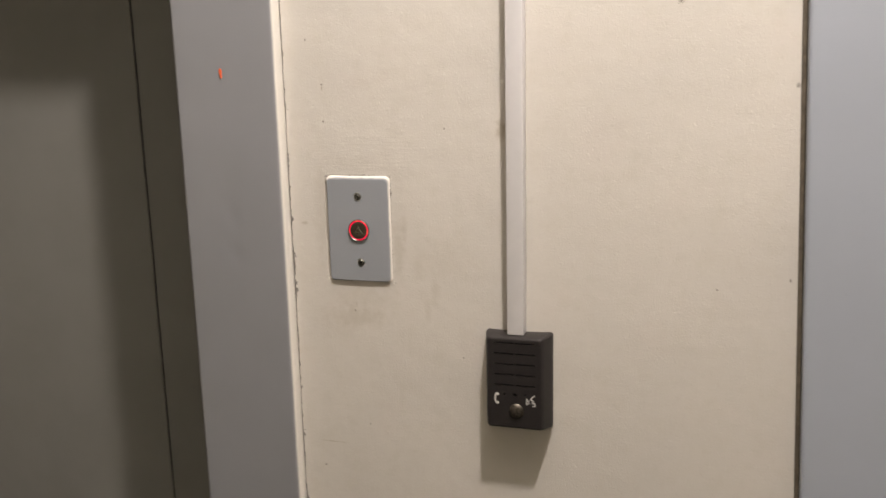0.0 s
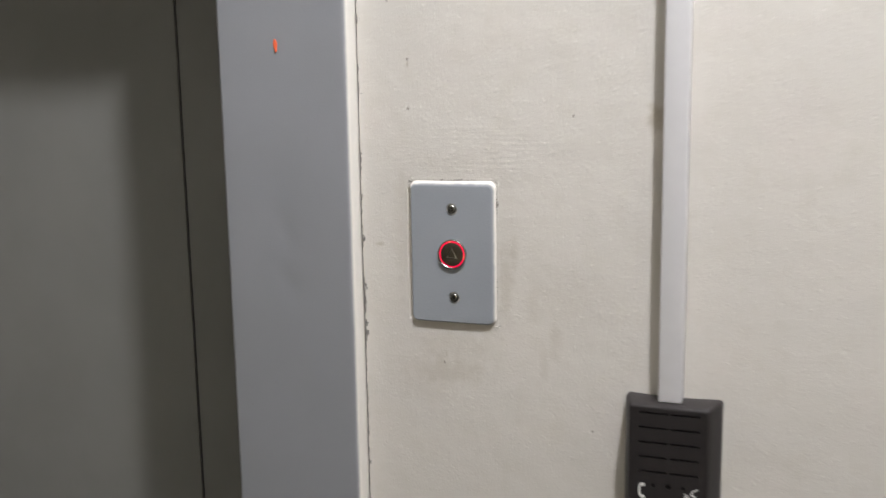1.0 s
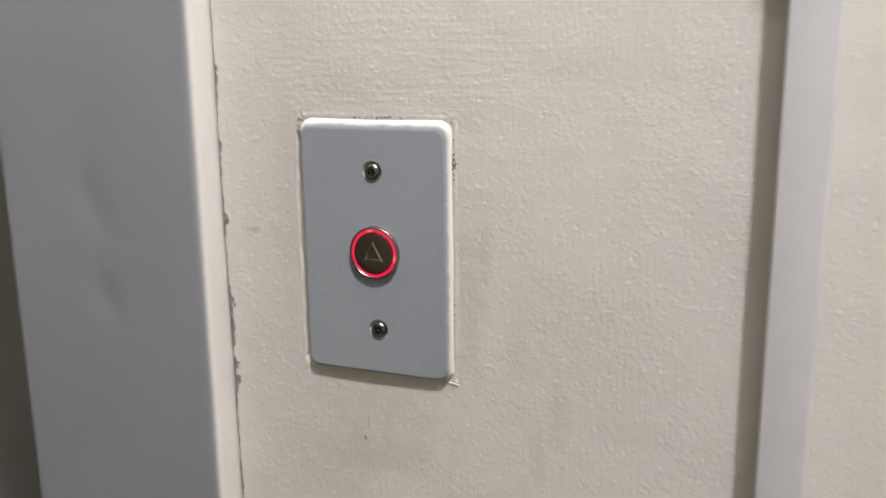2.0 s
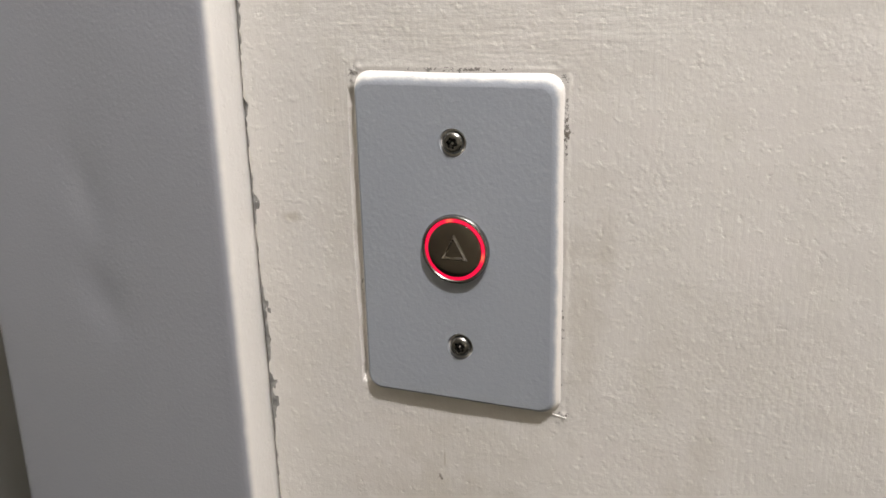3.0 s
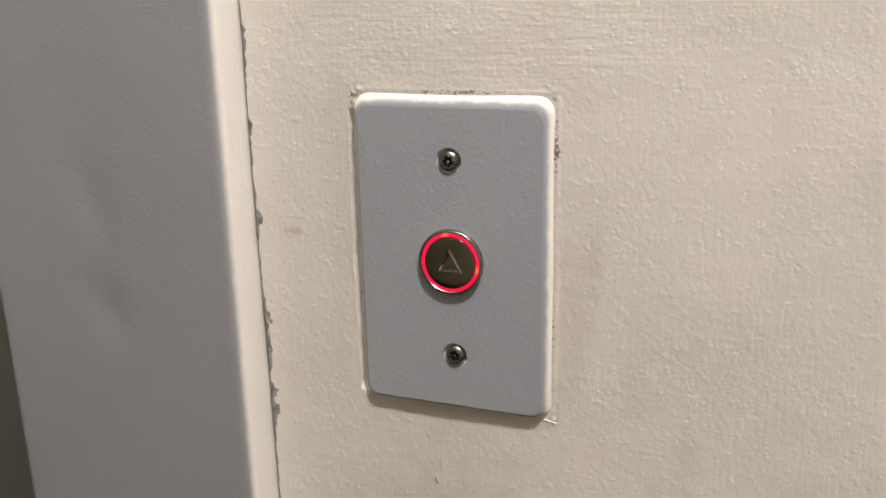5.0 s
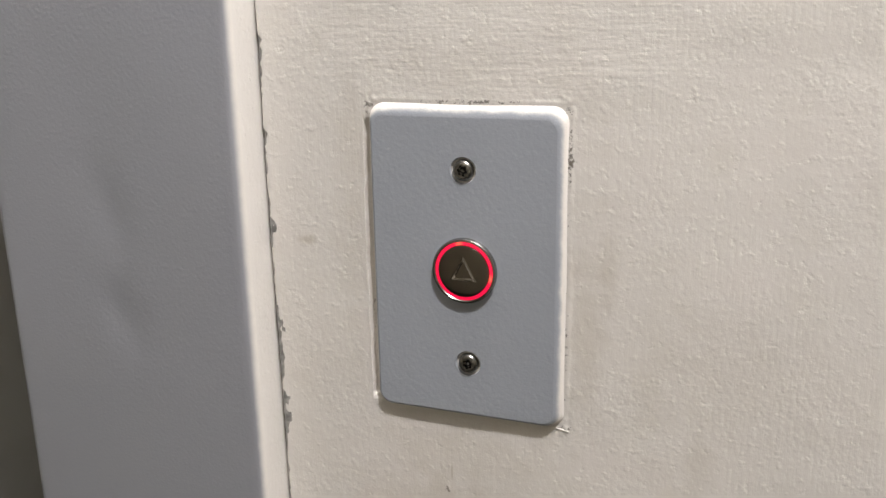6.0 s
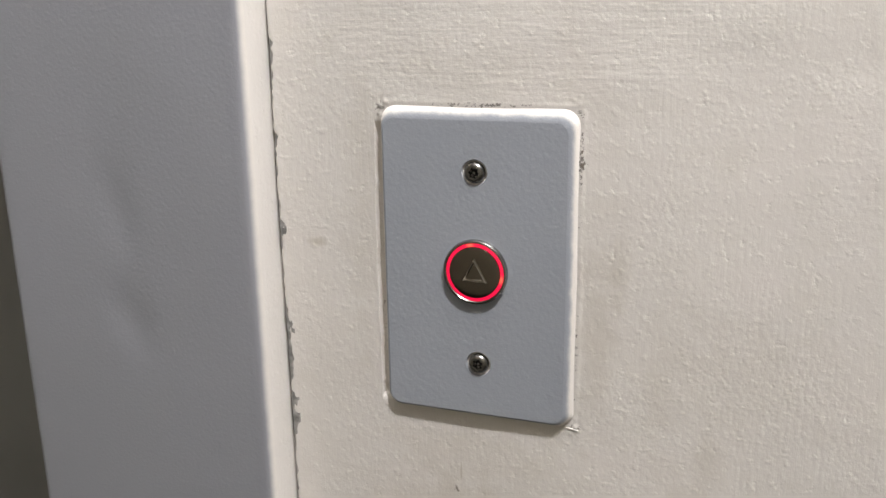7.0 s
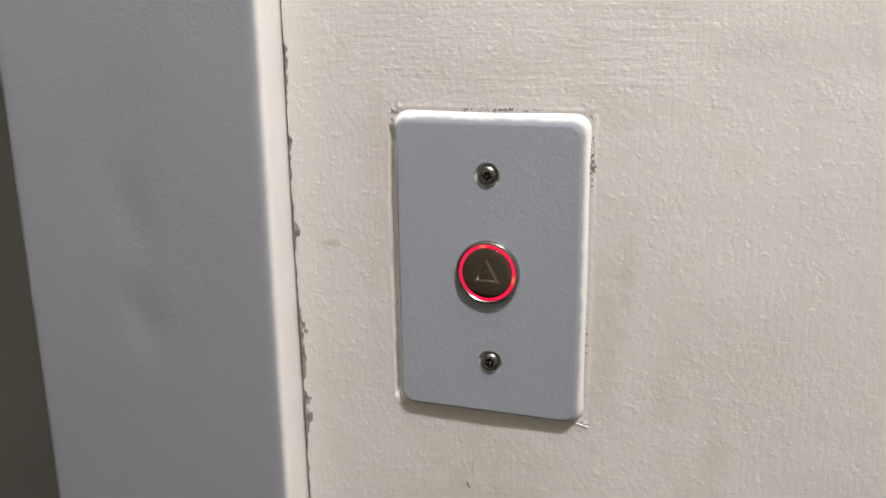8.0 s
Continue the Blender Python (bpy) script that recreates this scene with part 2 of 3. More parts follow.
def stroke(points, width, y0, y1, closed=False):
    """A flat band of one width along points (x, z), from depth y0 to y1."""
    bm = bmesh.new()
    n = len(points)
    left, right = [], []
    for i in range(n):
        p = Vector(points[i])
        a = Vector(points[(i - 1) % n]) if closed or i > 0 else p
        b = Vector(points[(i + 1) % n]) if closed or i < n - 1 else p
        d1 = (p - a).normalized() if (p - a).length else (b - p).normalized()
        d2 = (b - p).normalized() if (b - p).length else d1
        t = (d1 + d2).normalized()
        nrm = Vector((-t.y, t.x)) * (width / 2 / max(0.35, t.dot(d1)))
        left.append(p + nrm)
        right.append(p - nrm)
    rows = [[bm.verts.new((q.x, y, q.y)) for q in side] for y in (y0, y1) for side in (left, right)]
    bl, br, fl, fr = rows
    for i in range(n if closed else n - 1):
        j = (i + 1) % n
        for a, b in ((fl, fr), (fr, br), (br, bl), (bl, fl)):
            bm.faces.new((a[i], a[j], b[j], b[i]))
    if not closed:
        bm.faces.new((fl[0], fr[0], br[0], bl[0]))
        bm.faces.new((fl[-1], bl[-1], br[-1], fr[-1]))
    return bm


def value_noise(u, v, seed):
    """Smooth noise of -1 to 1 over arrays u, v."""
    table = np.random.RandomState(seed).uniform(-1, 1, (256, 256))
    iu, iv = np.floor(u).astype(int), np.floor(v).astype(int)
    fu, fv = u - iu, v - iv
    fu, fv = fu * fu * (3 - 2 * fu), fv * fv * (3 - 2 * fv)
    at = lambda i, j: table[i % 256, j % 256]
    return ((at(iu, iv) * (1 - fu) + at(iu + 1, iv) * fu) * (1 - fv)
            + (at(iu, iv + 1) * (1 - fu) + at(iu + 1, iv + 1) * fu) * fv)


def sheet(xs, zs, ys, name, materials, parent=None, depth=0.18):
    """A relief surface over arrays (rows z, columns x), closed to a slab at the back."""
    nz, nx = ys.shape
    front = np.stack([xs, ys, zs], -1).reshape(-1, 3)
    ring = [(0, j) for j in range(nx)] + [(i, nx - 1) for i in range(1, nz)]
    ring += [(nz - 1, j) for j in range(nx - 2, -1, -1)] + [(i, 0) for i in range(nz - 2, 0, -1)]
    ids = [i * nx + j for i, j in ring]
    back = front[ids].copy()
    back[:, 1] = depth
    base = len(front)
    faces = [(i * nx + j, i * nx + j + 1, (i + 1) * nx + j + 1, (i + 1) * nx + j)
             for i in range(nz - 1) for j in range(nx - 1)]
    m = len(ids)
    faces += [(ids[(k + 1) % m], ids[k], base + k, base + (k + 1) % m) for k in range(m)]
    faces.append(tuple(base + k for k in range(m - 1, -1, -1)))
    me = bpy.data.meshes.new(name)
    me.from_pydata(np.concatenate([front, back]).tolist(), [], faces)
    for mt in materials:
        me.materials.append(mt)
    me.shade_smooth()
    me.set_sharp_from_angle(angle=radians(50))
    ob = new(name, me)
    if parent is not None:
        ob.parent = parent
    return ob


def add_box(bm, x0, x1, y0, y1, z0, z1):
    got = bmesh.ops.create_cube(bm, size=1.0)["verts"]
    for v in got:
        v.co = Vector((x0 if v.co.x < 0 else x1, y0 if v.co.y < 0 else y1, z0 if v.co.z < 0 else z1))


def add_cone(bm, cx, cz, r0, y0, r1, y1, n=40):
    ring = [[bm.verts.new((cx + r * math.cos(a), y, cz + r * math.sin(a))) for a in np.linspace(0, 2 * math.pi, n, endpoint=False)]
            for r, y in ((r0, y0), (r1, y1))]
    bm.faces.new(ring[0])
    bm.faces.new(ring[1])
    for i in range(n):
        bm.faces.new((ring[0][i], ring[0][(i + 1) % n], ring[1][(i + 1) % n], ring[1][i]))


def carve(ob, cut, angle):
    """Cuts the closed solids of cut out of ob's mesh."""
    cutter = link("cutter", cut, list(ob.data.materials)[:1])
    mod = ob.modifiers.new("cut", "BOOLEAN")
    mod.object, mod.solver, mod.operation = cutter, "EXACT", "DIFFERENCE"
    bpy.context.view_layer.update()
    carved = bpy.data.meshes.new_from_object(ob.evaluated_get(bpy.context.evaluated_depsgraph_get()))
    ob.modifiers.clear()
    ob.data = carved
    carved.shade_smooth()
    carved.set_sharp_from_angle(angle=radians(angle))
    for f in carved.polygons:              # the flat front stays flat
        if abs(f.normal.y) > 0.9995:
            f.use_smooth = False
    bpy.data.objects.remove(cutter)


def ridge(points, width, y0, y1):
    """A closed ridge with a triangular section along points (x, z)."""
    bm = bmesh.new()
    n, c = len(points), sum((Vector(p) for p in points), Vector((0, 0))) / len(points)
    rows = [[bm.verts.new((q.x, y, q.y)) for q in (c + (Vector(p) - c) * (1 + k * width / (Vector(p) - c).length) for p in points)]
            for k, y in ((1, y0), (0.08, y1), (-0.08, y1), (-1, y0))]
    for a, b in zip(rows, rows[1:]):
        for i in range(n):
            bm.faces.new((a[i], a[(i + 1) % n], b[(i + 1) % n], b[i]))
    return bm


LEAN = 0.0375        # the second frame's lean from plumb, metres per metre


def lean_by(mesh):
    for v in mesh.vertices:
        v.co.x -= LEAN * (v.co.z - Z0)


# ---- the wall between the two frames ----
JX0, JX1, JY = -0.2105, -0.0845, -0.0165     # the lift frame's upright: sides and face
WX0, WX1 = -0.0838, 0.4584
PX0, PX1, PZ0, PZ1 = -0.0365, 0.0380, Z0 - 0.0583, Z0 + 0.0609

z_fine = np.concatenate([np.arange(Z0 - 0.62, Z0 - 0.085, 0.0011), np.arange(Z0 - 0.084, Z0 + 0.085, 0.0008), np.arange(Z0 + 0.086, Z0 + 0.42, 0.0011)])
z_rows = np.concatenate([np.linspace(0, Z0 - 0.63, 12), z_fine, np.linspace(Z0 + 0.43, CEIL, 14)])
x_cols = np.concatenate([np.linspace(0, 0.006, 7), np.arange(0.007, 0.036, 0.0015), np.arange(0.037, 0.0415, 0.0008), np.arange(0.0418, 0.0460, 0.0002), np.arange(0.0462, 0.0486, 0.0004), np.arange(0.049, 0.0500, 0.0005), np.arange(0.0502, 0.116, 0.0025), np.arange(0.117, 0.1205, 0.0008), np.arange(0.1208, 0.1258, 0.0004), np.arange(0.1262, 0.131, 0.0008), np.arange(0.132, 0.235, 0.002), np.linspace(0.24, WX1 - WX0, 26)])
ZS, XS = np.meshgrid(z_rows, x_cols, indexing="ij")
# a thin crack along the left edge, wider where the paint has broken away from the grey filler
broken = 0.30 * (value_noise(z_rows * 34, z_rows * 0 + 2.2, 5) > 0.42)
for zc, half in ((0.0765, 0.009), (0.046, 0.004), (-0.040, 0.017), (-0.0735, 0.008), (0.012, 0.003)):
    broken = np.maximum(broken, np.clip((half - abs(z_rows - Z0 - zc)) / 0.0025, 0, 1))
gap = 0.0006 + 0.00018 * value_noise(z_rows * 260, z_rows * 0, 7) + 0.00012 * value_noise(z_rows * 800, z_rows * 0, 43)
gap += broken * (0.0013 + 0.0005 * value_noise(z_rows * 120, z_rows * 0 + 8.1, 6) + 0.0006 * value_noise(z_rows * 420, z_rows * 0, 9))
COLS = XS
XS = WX0 + XS - LEAN * (ZS - Z0) * np.clip((XS - 0.33) / (WX1 - WX0 - 0.33), 0, 1) + gap[:, None] * np.clip(1 - XS / 0.006, 0, 1)
dx = np.maximum(np.maximum(PX0 - XS, XS - PX1), 0)
dz = np.maximum(np.maximum(PZ0 - ZS, ZS - PZ1), 0)
off = np.hypot(dx, dz)
YS = 0.00022 * value_noise(XS * 30, ZS * 30, 1) + 0.00010 * value_noise(XS * 90, ZS * 90, 2)
YS += 0.0007 * value_noise(XS * 7, ZS * 7, 3)
patchy = np.clip(0.5 + 0.9 * value_noise(XS * 55, ZS * 55, 4), 0, 1)
lip = np.where(off > 0, np.exp(-((off - 0.0009) / 0.0009) ** 2), 0) * (0.25 + 0.75 * patchy)
upper = np.clip((XS + ZS - Z0) / 0.03 + 0.6, 0.12, 1)      # built up along the top and right
YS -= 0.0003 * lip * upper
YS += 0.0002 * np.exp(-((ZS - PZ0) / 0.010) ** 2 - (XS / 0.038) ** 4)
corner = np.clip(1 - np.hypot(np.minimum(abs(XS - PX0), abs(XS - PX1)), np.minimum(abs(ZS - PZ0), abs(ZS - PZ1))) / 0.009, 0, 1)
crumb = np.clip(1 - np.abs(off - 0.0010) / 0.0022, 0, 1) * np.where(off > 0, 1, 0) * (0.10 + 0.35 * patchy * upper + 0.8 * corner)
YS -= crumb * (0.00035 * value_noise(XS * 330, ZS * 330, 21) + 0.0003 * value_noise(XS * 700, ZS * 700, 22))
# a groove shaped beside the plate to widen the shadow it casts
hollow = np.clip((PZ1 - 0.006 - ZS) / 0.006, 0, 1) * np.clip((ZS - PZ0 - 0.0005) / 0.003, 0, 1)
rim = PX0 - 0.0039 + 0.00022 * value_noise(ZS * 160, ZS * 0, 31) + 0.00015 * value_noise(ZS * 520, ZS * 0, 33) + 0.0004 * value_noise(ZS * 38, ZS * 0, 32)
YS += 0.0024 * hollow * np.clip((XS - rim) / 0.0003, 0, 1) * np.clip((PX0 + 0.006 - XS) / 0.002, 0, 1)
YS -= 0.0001 * hollow * np.exp(-((XS - rim + 0.0006) / 0.0007) ** 2) * (0.4 + patchy)
YS += 0.0002 * np.exp(-(COLS / 0.0005) ** 2)
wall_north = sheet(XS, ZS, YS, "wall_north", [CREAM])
tagged(wall_north, "cream painted plaster wall, scuffed and stained round the plate", "wall", kind="structure")

filler = part("joint_filler", box(JX1 - 0.0005, WX0 + 0.006, 0.0085, 0.12, 0.0, CEIL - 0.01), MORTAR, wall_north,
              "grey crumbling filler in the joint")
fz, fx = np.meshgrid(z_fine[::2], np.linspace(0.0, 0.0036, 6), indexing="ij")
fy = np.interp(fz, z_rows, YS[:, 12]) + 0.0003 + 0.0002 * value_noise(fx * 900, fz * 500, 51) + 0.0002 * value_noise(fx * 400, fz * 150, 52)
fx = JX1 + 0.0014 + fx + 0.0002 * value_noise(fz * 300, fz * 0, 53) * (fx < 0.001)
tagged(sheet(fx, fz, fy, "joint_filler", [MORTAR], wall_north, 0.02), "grey crumbling filler in the joint")
flake = box(-0.0026, 0.0024, -0.0003, 0.0004, -0.0002, 0.0003, 0.0001, 1)
for v in flake.verts:
    v.co = Matrix.Rotation(radians(9), 3, "Y") @ v.co + Vector((0.0375, -0.0003, PZ0 - 0.0016 + 0.05 * abs(v.co.x)))
part("paint_flake", flake, CREAM_PLAIN, wall_north, "loose sliver of cream paint")

# walls, floor and ceiling that close the corridor
XL, XR, YB = -2.6, 2.8, -2.3
for name, b in (("wall_north_right", (0.555, XR, 0.0, 0.2, 0, CEIL)), ("wall_north_left", (XL, -1.24, 0.0, 0.3, 0, CEIL)),
                ("wall_over_door", (-1.24, WX0 - 0.002, 0.0, 0.3, 2.10, CEIL)),
                ("wall_south", (XL, XR, YB - 0.2, YB, 0, CEIL)), ("wall_west", (XL - 0.2, XL, YB - 0.2, 0.3, 0, CEIL)),
                ("wall_east", (XR, XR + 0.2, YB - 0.2, 0.3, 0, CEIL))):
    tagged(link(name, box(*b), CREAM_PLAIN if "north" in name or "over" in name else ROOM), "plain painted corridor wall", "wall", kind="structure")
tagged(link("floor", box(XL - 0.2, XR + 0.2, YB - 0.2, 0.4, -0.2, 0), FLOOR), "dark corridor floor", "floor", kind="structure")
tagged(link("ceiling", box(XL - 0.2, XR + 0.2, YB - 0.2, 0.4, CEIL, CEIL + 0.2), CEILING), "white painted ceiling", "ceiling", kind="structure")

# ---- lift door and its frame ----


def frame_upright(name, x0, x1, parent, dents, cream_right):
    """A proud steel upright: a dented face with rounded edges, one edge painted over in wall colour."""
    r = 0.0042
    left = [(x0 + r - r * math.sin(a), JY + r - r * math.cos(a)) for a in np.linspace(math.pi / 2, 0, 6)]
    right = [(x1 - r + r * math.sin(a), JY + r - r * math.cos(a)) for a in np.linspace(0, math.pi / 2, 6)]
    mid = [(x, JY) for x in np.linspace(x0 + r, x1 - r, 42)[1:-1]]
    prof = [(x0, 0.215)] + left + mid + right + [(x1, -0.004), (x1, 0.215)]
    zs = np.concatenate([np.linspace(0, Z0 - 0.55, 8), np.linspace(Z0 - 0.52, Z0 + 0.42, 236), np.linspace(Z0 + 0.46, 2.10, 6)])
    P = np.array(prof)
    X = np.tile(P[:, 0], (len(zs), 1))
    Y = np.tile(P[:, 1], (len(zs), 1))
    Zs = np.tile(zs[:, None], (1, len(prof)))
    face = (Y < JY + 0.0005)
    push = np.zeros_like(X)
    for cx, cz, rx, rz, dep, lean in dents:
        u = (X - cx - lean * (Zs - cz)) / rx
        w = (Zs - cz) / rz
        push += dep * np.exp(-(u * u + w * w))
    push += 0.00025 * value_noise(X * 22, Zs * 14, 11)
    Y = Y + np.where(face, push, 0)
    nz, nx = X.shape
    verts = np.stack([X, Y, Zs], -1).reshape(-1, 3).tolist()
    faces = [(i * nx + j, i * nx + j + 1, (i + 1) * nx + j + 1, (i + 1) * nx + j) for i in range(nz - 1) for j in range(nx - 1)]
    faces += [(i * nx + nx - 1, i * nx, (i + 1) * nx, (i + 1) * nx + nx - 1) for i in range(nz - 1)]
    me = bpy.data.meshes.new(name)
    me.from_pydata(verts, [], faces)
    me.materials.append(JAMB_GREY)
    me.materials.append(CREAM_PLAIN)
    if cream_right:
        edge = x1 - 0.0002
        for f in me.polygons:
            if f.center.x > edge and f.center.y < 0.2:
                f.material_index = 1
    me.shade_smooth()
    me.set_sharp_from_angle(angle=radians(60))
    ob = new(name, me)
    ob.parent = parent
    return ob


door_1 = tagged(new("door_1"), "grey painted steel lift door, closed, deep in its frame", "lift door", kind="structure")
upright = frame_upright("frame_upright", JX0, JX1, door_1,
                        [(-0.150, Z0 + 0.017, 0.0100, 0.017, 0.0007, -0.20), (-0.148, Z0 - 0.031, 0.0105, 0.015, 0.0008, -0.30),
                         (-0.136, Z0 - 0.002, 0.009, 0.05, -0.0003, 0.0)], True)
tagged(upright, "dented grey steel upright with a cream overpainted edge")
HEAD = Z0 + 0.52
part("frame_upright", box(-1.235, -1.11, JY, 0.215, 0, HEAD, 0.003), JAMB_GREY, door_1)
part("frame_head", box(-1.235, JX1, JY, 0.215, HEAD + 0.001, 2.10, 0.003), JAMB_GREY, door_1)
part("door_panel", box(-0.4111, -0.17, 0.200, 0.228, 0.01, 2.09, 0.0005, 1), DOOR_GREY, door_1)
part("door_panel", box(-1.15, -0.4145, 0.200, 0.228, 0.01, 2.09, 0.0005, 1), DOOR_GREY, door_1)
# black strip added between the panels to stand for the gap's shade
part("gap_shade_strip", box(-0.41445, -0.41115, 0.2035, 0.226, 0.012, 2.085), HOLE, door_1, "black strip added in the door joint for the gap's shade")
# unseen near-black sheet, for the darkness behind the panels
part("shaft_backing", box(-1.23, -0.09, 0.29, 0.30, 0, 2.10), SHAFT, door_1)
fleck = bmesh.new()
pts = [(0.0016 * math.cos(a) * (1 + 0.25 * math.sin(3 * a)) - 0.08 * 0.0058 * math.sin(a), 0.0056 * math.sin(a))
       for a in np.linspace(0, 2 * math.pi, 14, endpoint=False)]
fv = [fleck.verts.new((-0.1513 + px, JY - 0.0008, Z0 + 0.1745 + pz)) for px, pz in pts]
fb = [fleck.verts.new((v.co.x, JY + 0.0012, v.co.z)) for v in fv]
fleck.faces.new(fv)
for i in range(14):
    fleck.faces.new((fv[i], fb[i], fb[(i + 1) % 14], fv[(i + 1) % 14]))
part("paint_fleck", fleck, ORANGE, upright, "small orange paint fleck")

# ---- the second frame ----
door_2 = tagged(new("door_2"), "grey painted steel frame standing proud of the wall", "door frame", kind="structure")
second = frame_upright("frame_upright", 0.4629, 0.590, door_2, [], False)
tagged(second, "pale grey upright, slightly out of plumb")
second.data.materials[0] = PALE_GREY
lean_by(second.data)
# one strip for the brown joint and the shade in its groove
bead = part("joint_filler", box(0.4580, 0.4634, -0.0012, 0.2, 0, 2.10, 0.0004, 1), BEAD, door_2, "dark brown joint beside the frame, groove shade in its colour")
lean_by(bead.data)
part("frame_head", box(0.36, 0.56, 0.004, 0.2, 2.10, CEIL - 0.001), CREAM_PLAIN, door_2)

# ---- lift call panel ----
PLATE_Y = -0.0028
panel = tagged(new("lift_call_panel"), "grey painted lift call plate with a red lit up button", "call button")
loops = []
for wide, thin, y in ((0.0, -0.0007, 0.002), (0.0, -0.0007, -0.0003), (0.0006, -0.0006, -0.0010), (0.0014, -0.0003, -0.0017), (0.0023, 0.0001, -0.0023), (0.0031, 0.0005, -0.0027), (0.0038, 0.0010, PLATE_Y)):
    loops.append([(x, y, z) for x, z in rounded(PX0 + thin, PX1 - wide, PZ0 + thin, PZ1 - wide * 1.25, 0.0054 - thin, 8)])
bm = loft(loops)
for f in bm.faces:
    c = f.calc_center_median()
    if c.y > -0.0007:
        f.material_index = 1
plate = part("face_plate", bm, [PLATE_GREY, CREAM_PLAIN], panel, "grey painted plate with cream overpainted edges")
sink = bmesh.new()
for cx, cz in ((-0.0001, Z0 + 0.0373), (0.0011, Z0 - 0.0369)):
    add_cone(sink, cx, cz, 0.0051, PLATE_Y - 0.0003, 0.0043, PLATE_Y + 0.0014)
carve(plate, sink, 40)

BX, BZ = 0.0003, Z0
BY = PLATE_Y
button = part("push_button", lathe([(0.0125, BY + 0.0005), (0.0124, BY - 0.0013), (0.0121, BY - 0.0017), (0.0115, BY - 0.0018), (0.0112, BY - 0.0015), (0.0112, BY - 0.0002)], BX, BZ, 64),
              STEEL, panel, "round steel button bezel", smooth=35)
part("light_ring", lathe([(0.01115, BY - 0.0005), (0.01115, BY - 0.0012), (0.0109, BY - 0.0014), (0.0101, BY - 0.0015), (0.0100, BY - 0.0014), (0.0100, BY - 0.0005)], BX, BZ, 64),
     GLOW, button, "red glowing ring", smooth=35)
part("button_cap", lathe([(0.0099, BY - 0.0005), (0.0099, BY - 0.0015), (0.0098, BY - 0.0018), (0.0092, BY - 0.00195), (0.0060, BY - 0.0020), (0.0020, BY - 0.00202)], BX, BZ, 64),
     CAP, button, "dark polished metal cap", smooth=35)
part("up_arrow", ridge([(BX, BZ + 0.0048), (BX - 0.0042, BZ - 0.0030), (BX + 0.0042, BZ - 0.0030)], 0.0012, BY - 0.0019, BY - 0.0029),
     ARROW, button, "raised triangular up arrow")


def screw(x, cz, turn):
    """A domed security screw: a six-lobed socket with a pin in it."""
    star = lambda k, a: 1.0 if k < 5 else 1.0 + 0.14 * math.cos(6 * (a + turn))
    y = PLATE_Y
    s = part("screw", lathe([(0.0040, y + 0.0012), (0.0039, y + 0.0003), (0.0036, y - 0.0004), (0.0030, y - 0.0009), (0.0024, y - 0.0011),
                             (0.0018, y - 0.0010), (0.0017, y - 0.0002), (0.0017, y + 0.0016)], x, cz, 48, star), SCREW, panel, "domed steel security screw", smooth=40)
    # black disc set in the socket to stand for its deep shade
    part("socket_shade", lathe([(0.00145, y + 0.0010), (0.0012, y + 0.0008)], x, cz, 20), HOLE, s, "black disc for the shade in the screw socket")
    part("socket_pin", lathe([(0.0006, y + 0.0010), (0.0006, y - 0.0003), (0.0004, y - 0.0005)], x, cz, 16), SCREW, s)


screw(-0.0001, Z0 + 0.0373, 0.2)
screw(0.0011, Z0 - 0.0369, 0.7)

# ---- intercom ----
intercom = tagged(new("intercom"), "charcoal plastic intercom with speaker slots, below the white trunking", "intercom")
IZ = Z0 + 0.0015      # the intercom hangs from this level
ix0, ix1, iz0, iz1 = 0.1455, 0.2185, IZ - 0.2135, IZ - 0.1068
IY = -0.025
loops = []
for sx, st, sb, y in ((0.0, 0.0, 0.0, 0.001), (0.0, 0.0, 0.0, -0.005), (0.0010, 0.0003, 0.0006, -0.0085), (0.0050, 0.0016, 0.0016, -0.0195),
                      (0.0064, 0.0026, 0.0022, -0.0232), (0.0073, 0.0036, 0.0028, -0.0245), (0.0086, 0.0050, 0.0036, IY)):
    ring = rounded(ix0 + sx * 0.80, ix1 - sx * 1.2, iz0 + sb * 1.7, iz1 + 0.0008 - st * 0.75, 0.0030, 5)
    a, b, dip = ring[5], ring[6], 0.0012 * max(0.0, 1 + y / 0.024)
    top = [(a[0] + (b[0] - a[0]) * k / 12, a[1] - dip * math.sin(math.pi * k / 12)) for k in range(1, 12)]
    loops.append([(x, y, z) for x, z in ring[:6] + top + ring[6:]])
body_bm = loft(loops, True, True)
cut = bmesh.new()
SX0, SXM, SX1 = 0.1585, 0.1810, 0.2035
slot_z = [IZ - 0.1136 - 0.0117 * k for k in range(5)]
for z in slot_z:
    add_box(cut, SX0, SXM - 0.0012, IY - 0.01, IY + 0.004, z - 0.0008, z + 0.0008)
    add_box(cut, SXM + 0.0012, SX1, IY - 0.01, IY + 0.004, z - 0.0008, z + 0.0008)
for x, r in ((0.1700, 0.0013), (0.1815, 0.0021), (0.1925, 0.0012)):
    add_cone(cut, x, IZ - 0.1710, r, IY - 0.01, r, IY + 0.004, 16)
housing = link("housing", body_bm, [PLASTIC], intercom)
carve(housing, cut, 30)
# black sheet set at the bottom of the slots to keep them dark
part("slot_backing", box(SX0 - 0.001, SX1 + 0.001, IY + 0.0032, IY + 0.0042, IZ - 0.176, IZ - 0.110), HOLE, intercom, "black backing behind the slots")
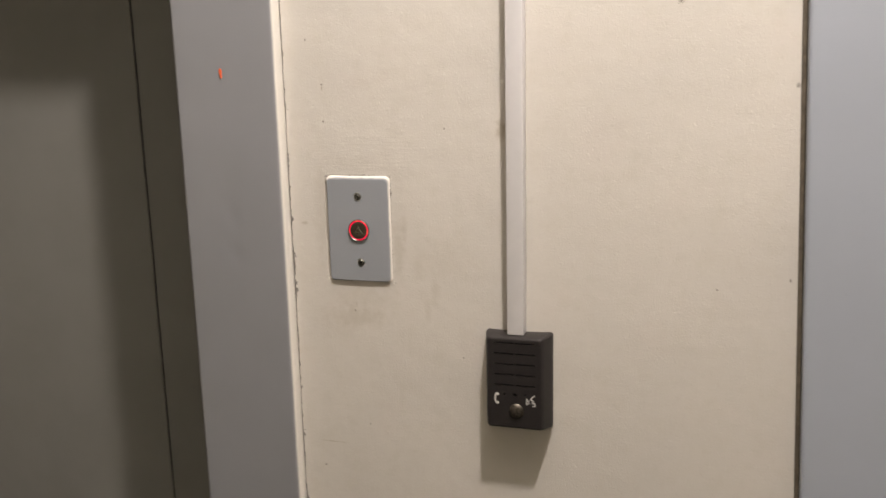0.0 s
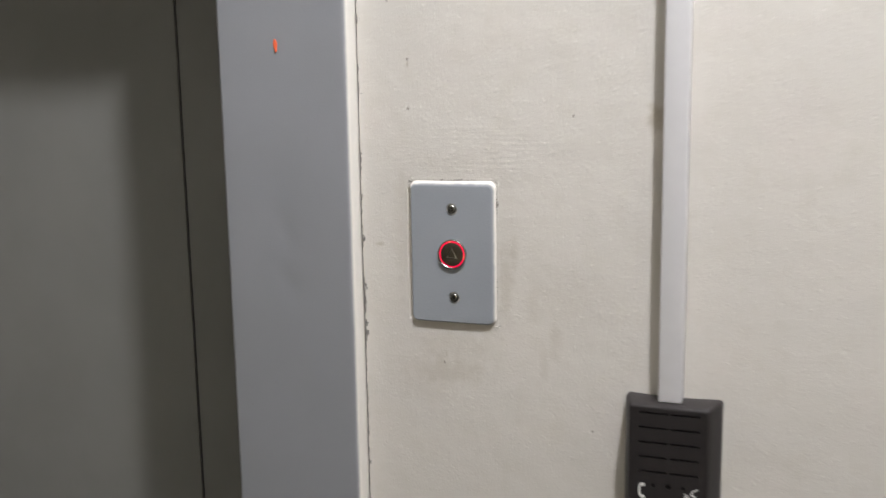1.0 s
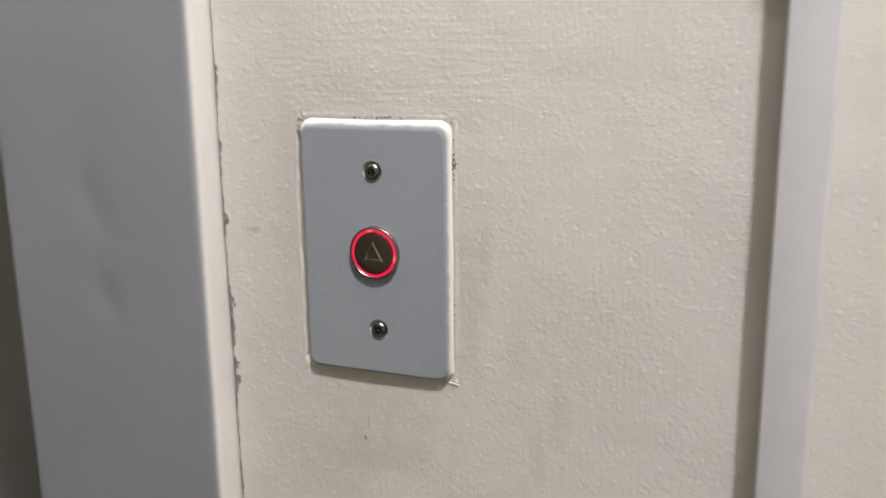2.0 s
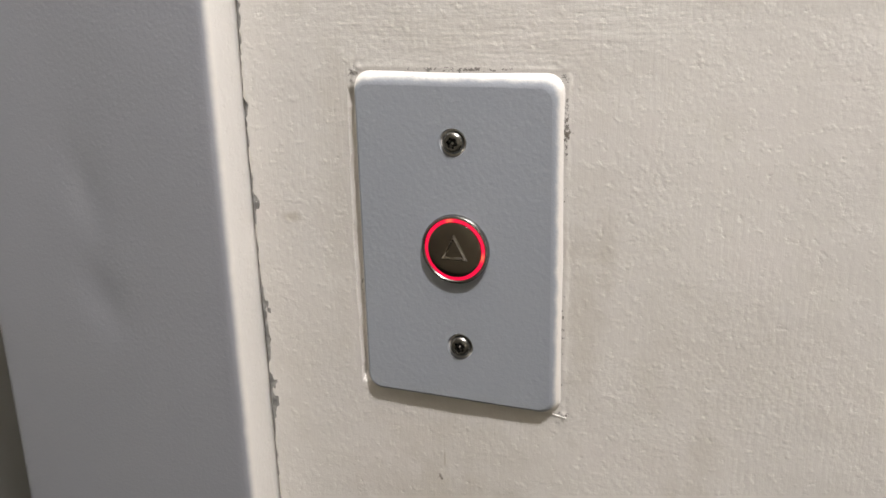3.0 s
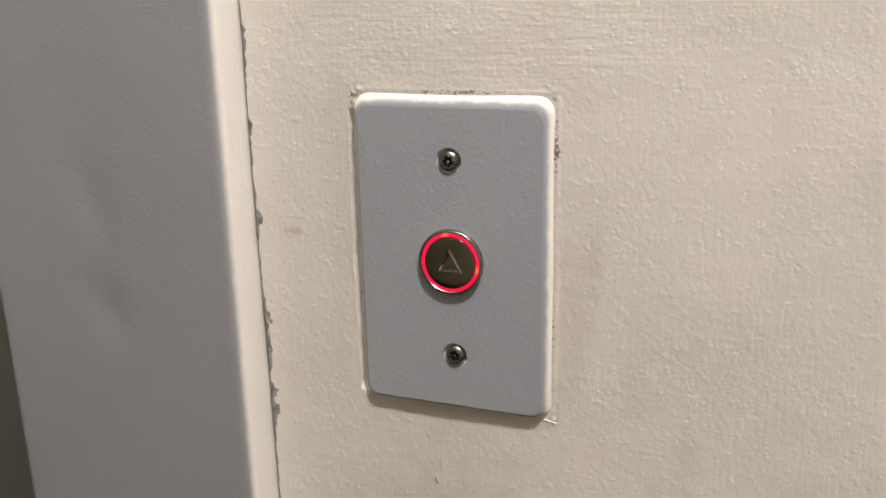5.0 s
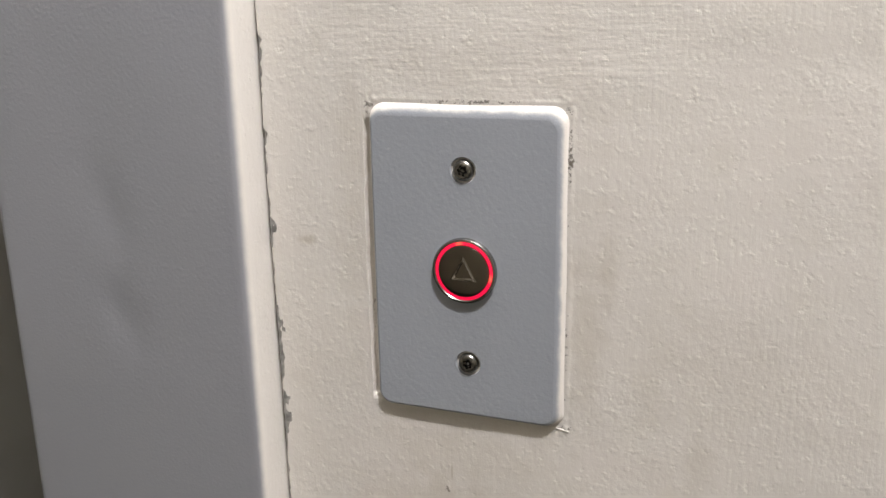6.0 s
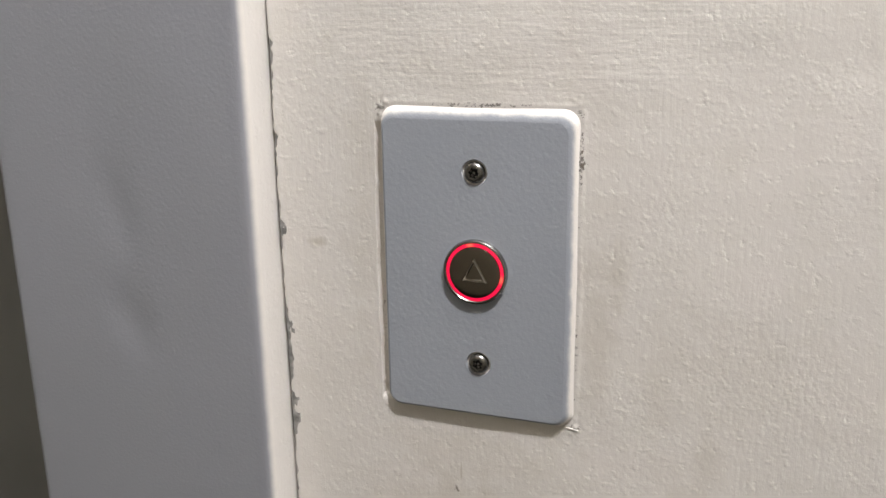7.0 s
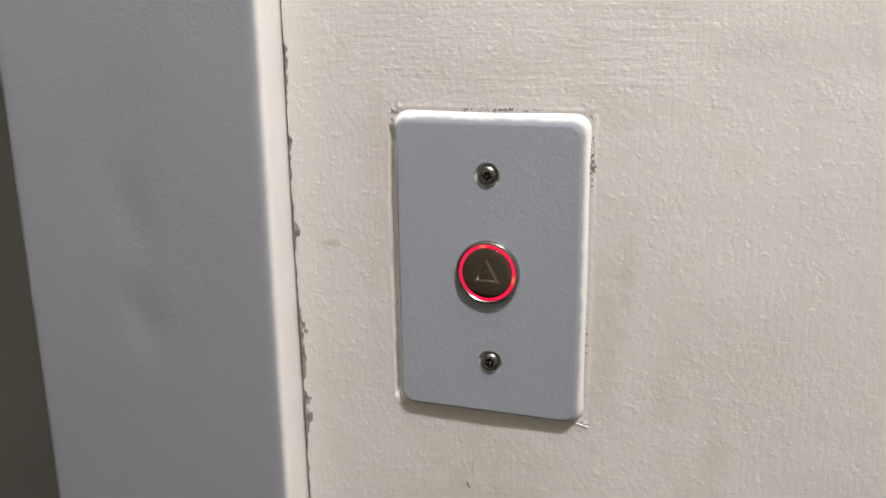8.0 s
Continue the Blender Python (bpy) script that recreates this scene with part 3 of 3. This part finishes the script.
part("talk_button", lathe([(0.0081, IY + 0.0005), (0.0081, IY - 0.0006), (0.0074, IY - 0.0015), (0.0056, IY - 0.0024), (0.0032, IY - 0.0029), (0.0008, IY - 0.0031)],
                          0.1830, IZ - 0.1890, 32), KNOB, intercom, "worn domed metal button", smooth=40)
hx, hz = 0.1612, IZ - 0.1762
part("handset_icon", stroke([(hx + 0.0020, hz + 0.0056), (hx - 0.0002, hz + 0.0052), (hx - 0.0013, hz + 0.0030), (hx - 0.0016, hz), (hx - 0.0013, hz - 0.0030), (hx - 0.0002, hz - 0.0052), (hx + 0.0020, hz - 0.0056)],
                            0.0017, IY + 0.0005, IY - 0.0002), ICON, intercom, "white printed handset sign")
for end in (0.0048, -0.0048):
    part("handset_icon", box(hx - 0.0002, hx + 0.0026, IY - 0.00025, IY + 0.0005, hz + end - 0.0013, hz + end + 0.0013, 0.0002, 1), ICON, intercom, "white printed handset sign")
wx, wz = 0.1990, IZ - 0.1770
for k in range(3):
    arc = [(wx - 0.0014 - 0.0014 * k - 0.0010 * math.cos(a), wz - 0.0012 + (0.0022 + 0.0009 * k) * math.sin(a)) for a in np.linspace(-1.1, 1.1, 7)]
    part("sound_wave_icon", stroke(arc, 0.0007, IY + 0.0005, IY - 0.0002), ICON, intercom, "white printed sound wave")
part("speech_icon", stroke([(wx + 0.0042, wz + 0.0066), (wx + 0.0014, wz + 0.0050), (wx - 0.0006, wz + 0.0018), (wx + 0.0026, wz + 0.0006), (wx + 0.0012, wz - 0.0016),
                            (wx + 0.0040, wz - 0.0022), (wx + 0.0042, wz - 0.0052), (wx + 0.0012, wz - 0.0056)], 0.0010, IY + 0.0005, IY - 0.0002), ICON, intercom, "white printed zigzag sign")

# ---- cable trunking ----
trunk = tagged(new("cable_trunking"), "white plastic cable trunking running up from the intercom", "cable trunking")
part("trunking_base", box(0.1722, 0.1882, -0.012, 0.001, iz1 - 0.0012, CEIL - 0.001), TRUNK_WHITE, trunk)
cover = box(0.1712, 0.1892, -0.0165, 0.0006, iz1 - 0.0004, CEIL - 0.001, 0.0011, 3)
part("trunking_cover", cover, TRUNK_WHITE, trunk, "white snap-on cover", smooth=40)
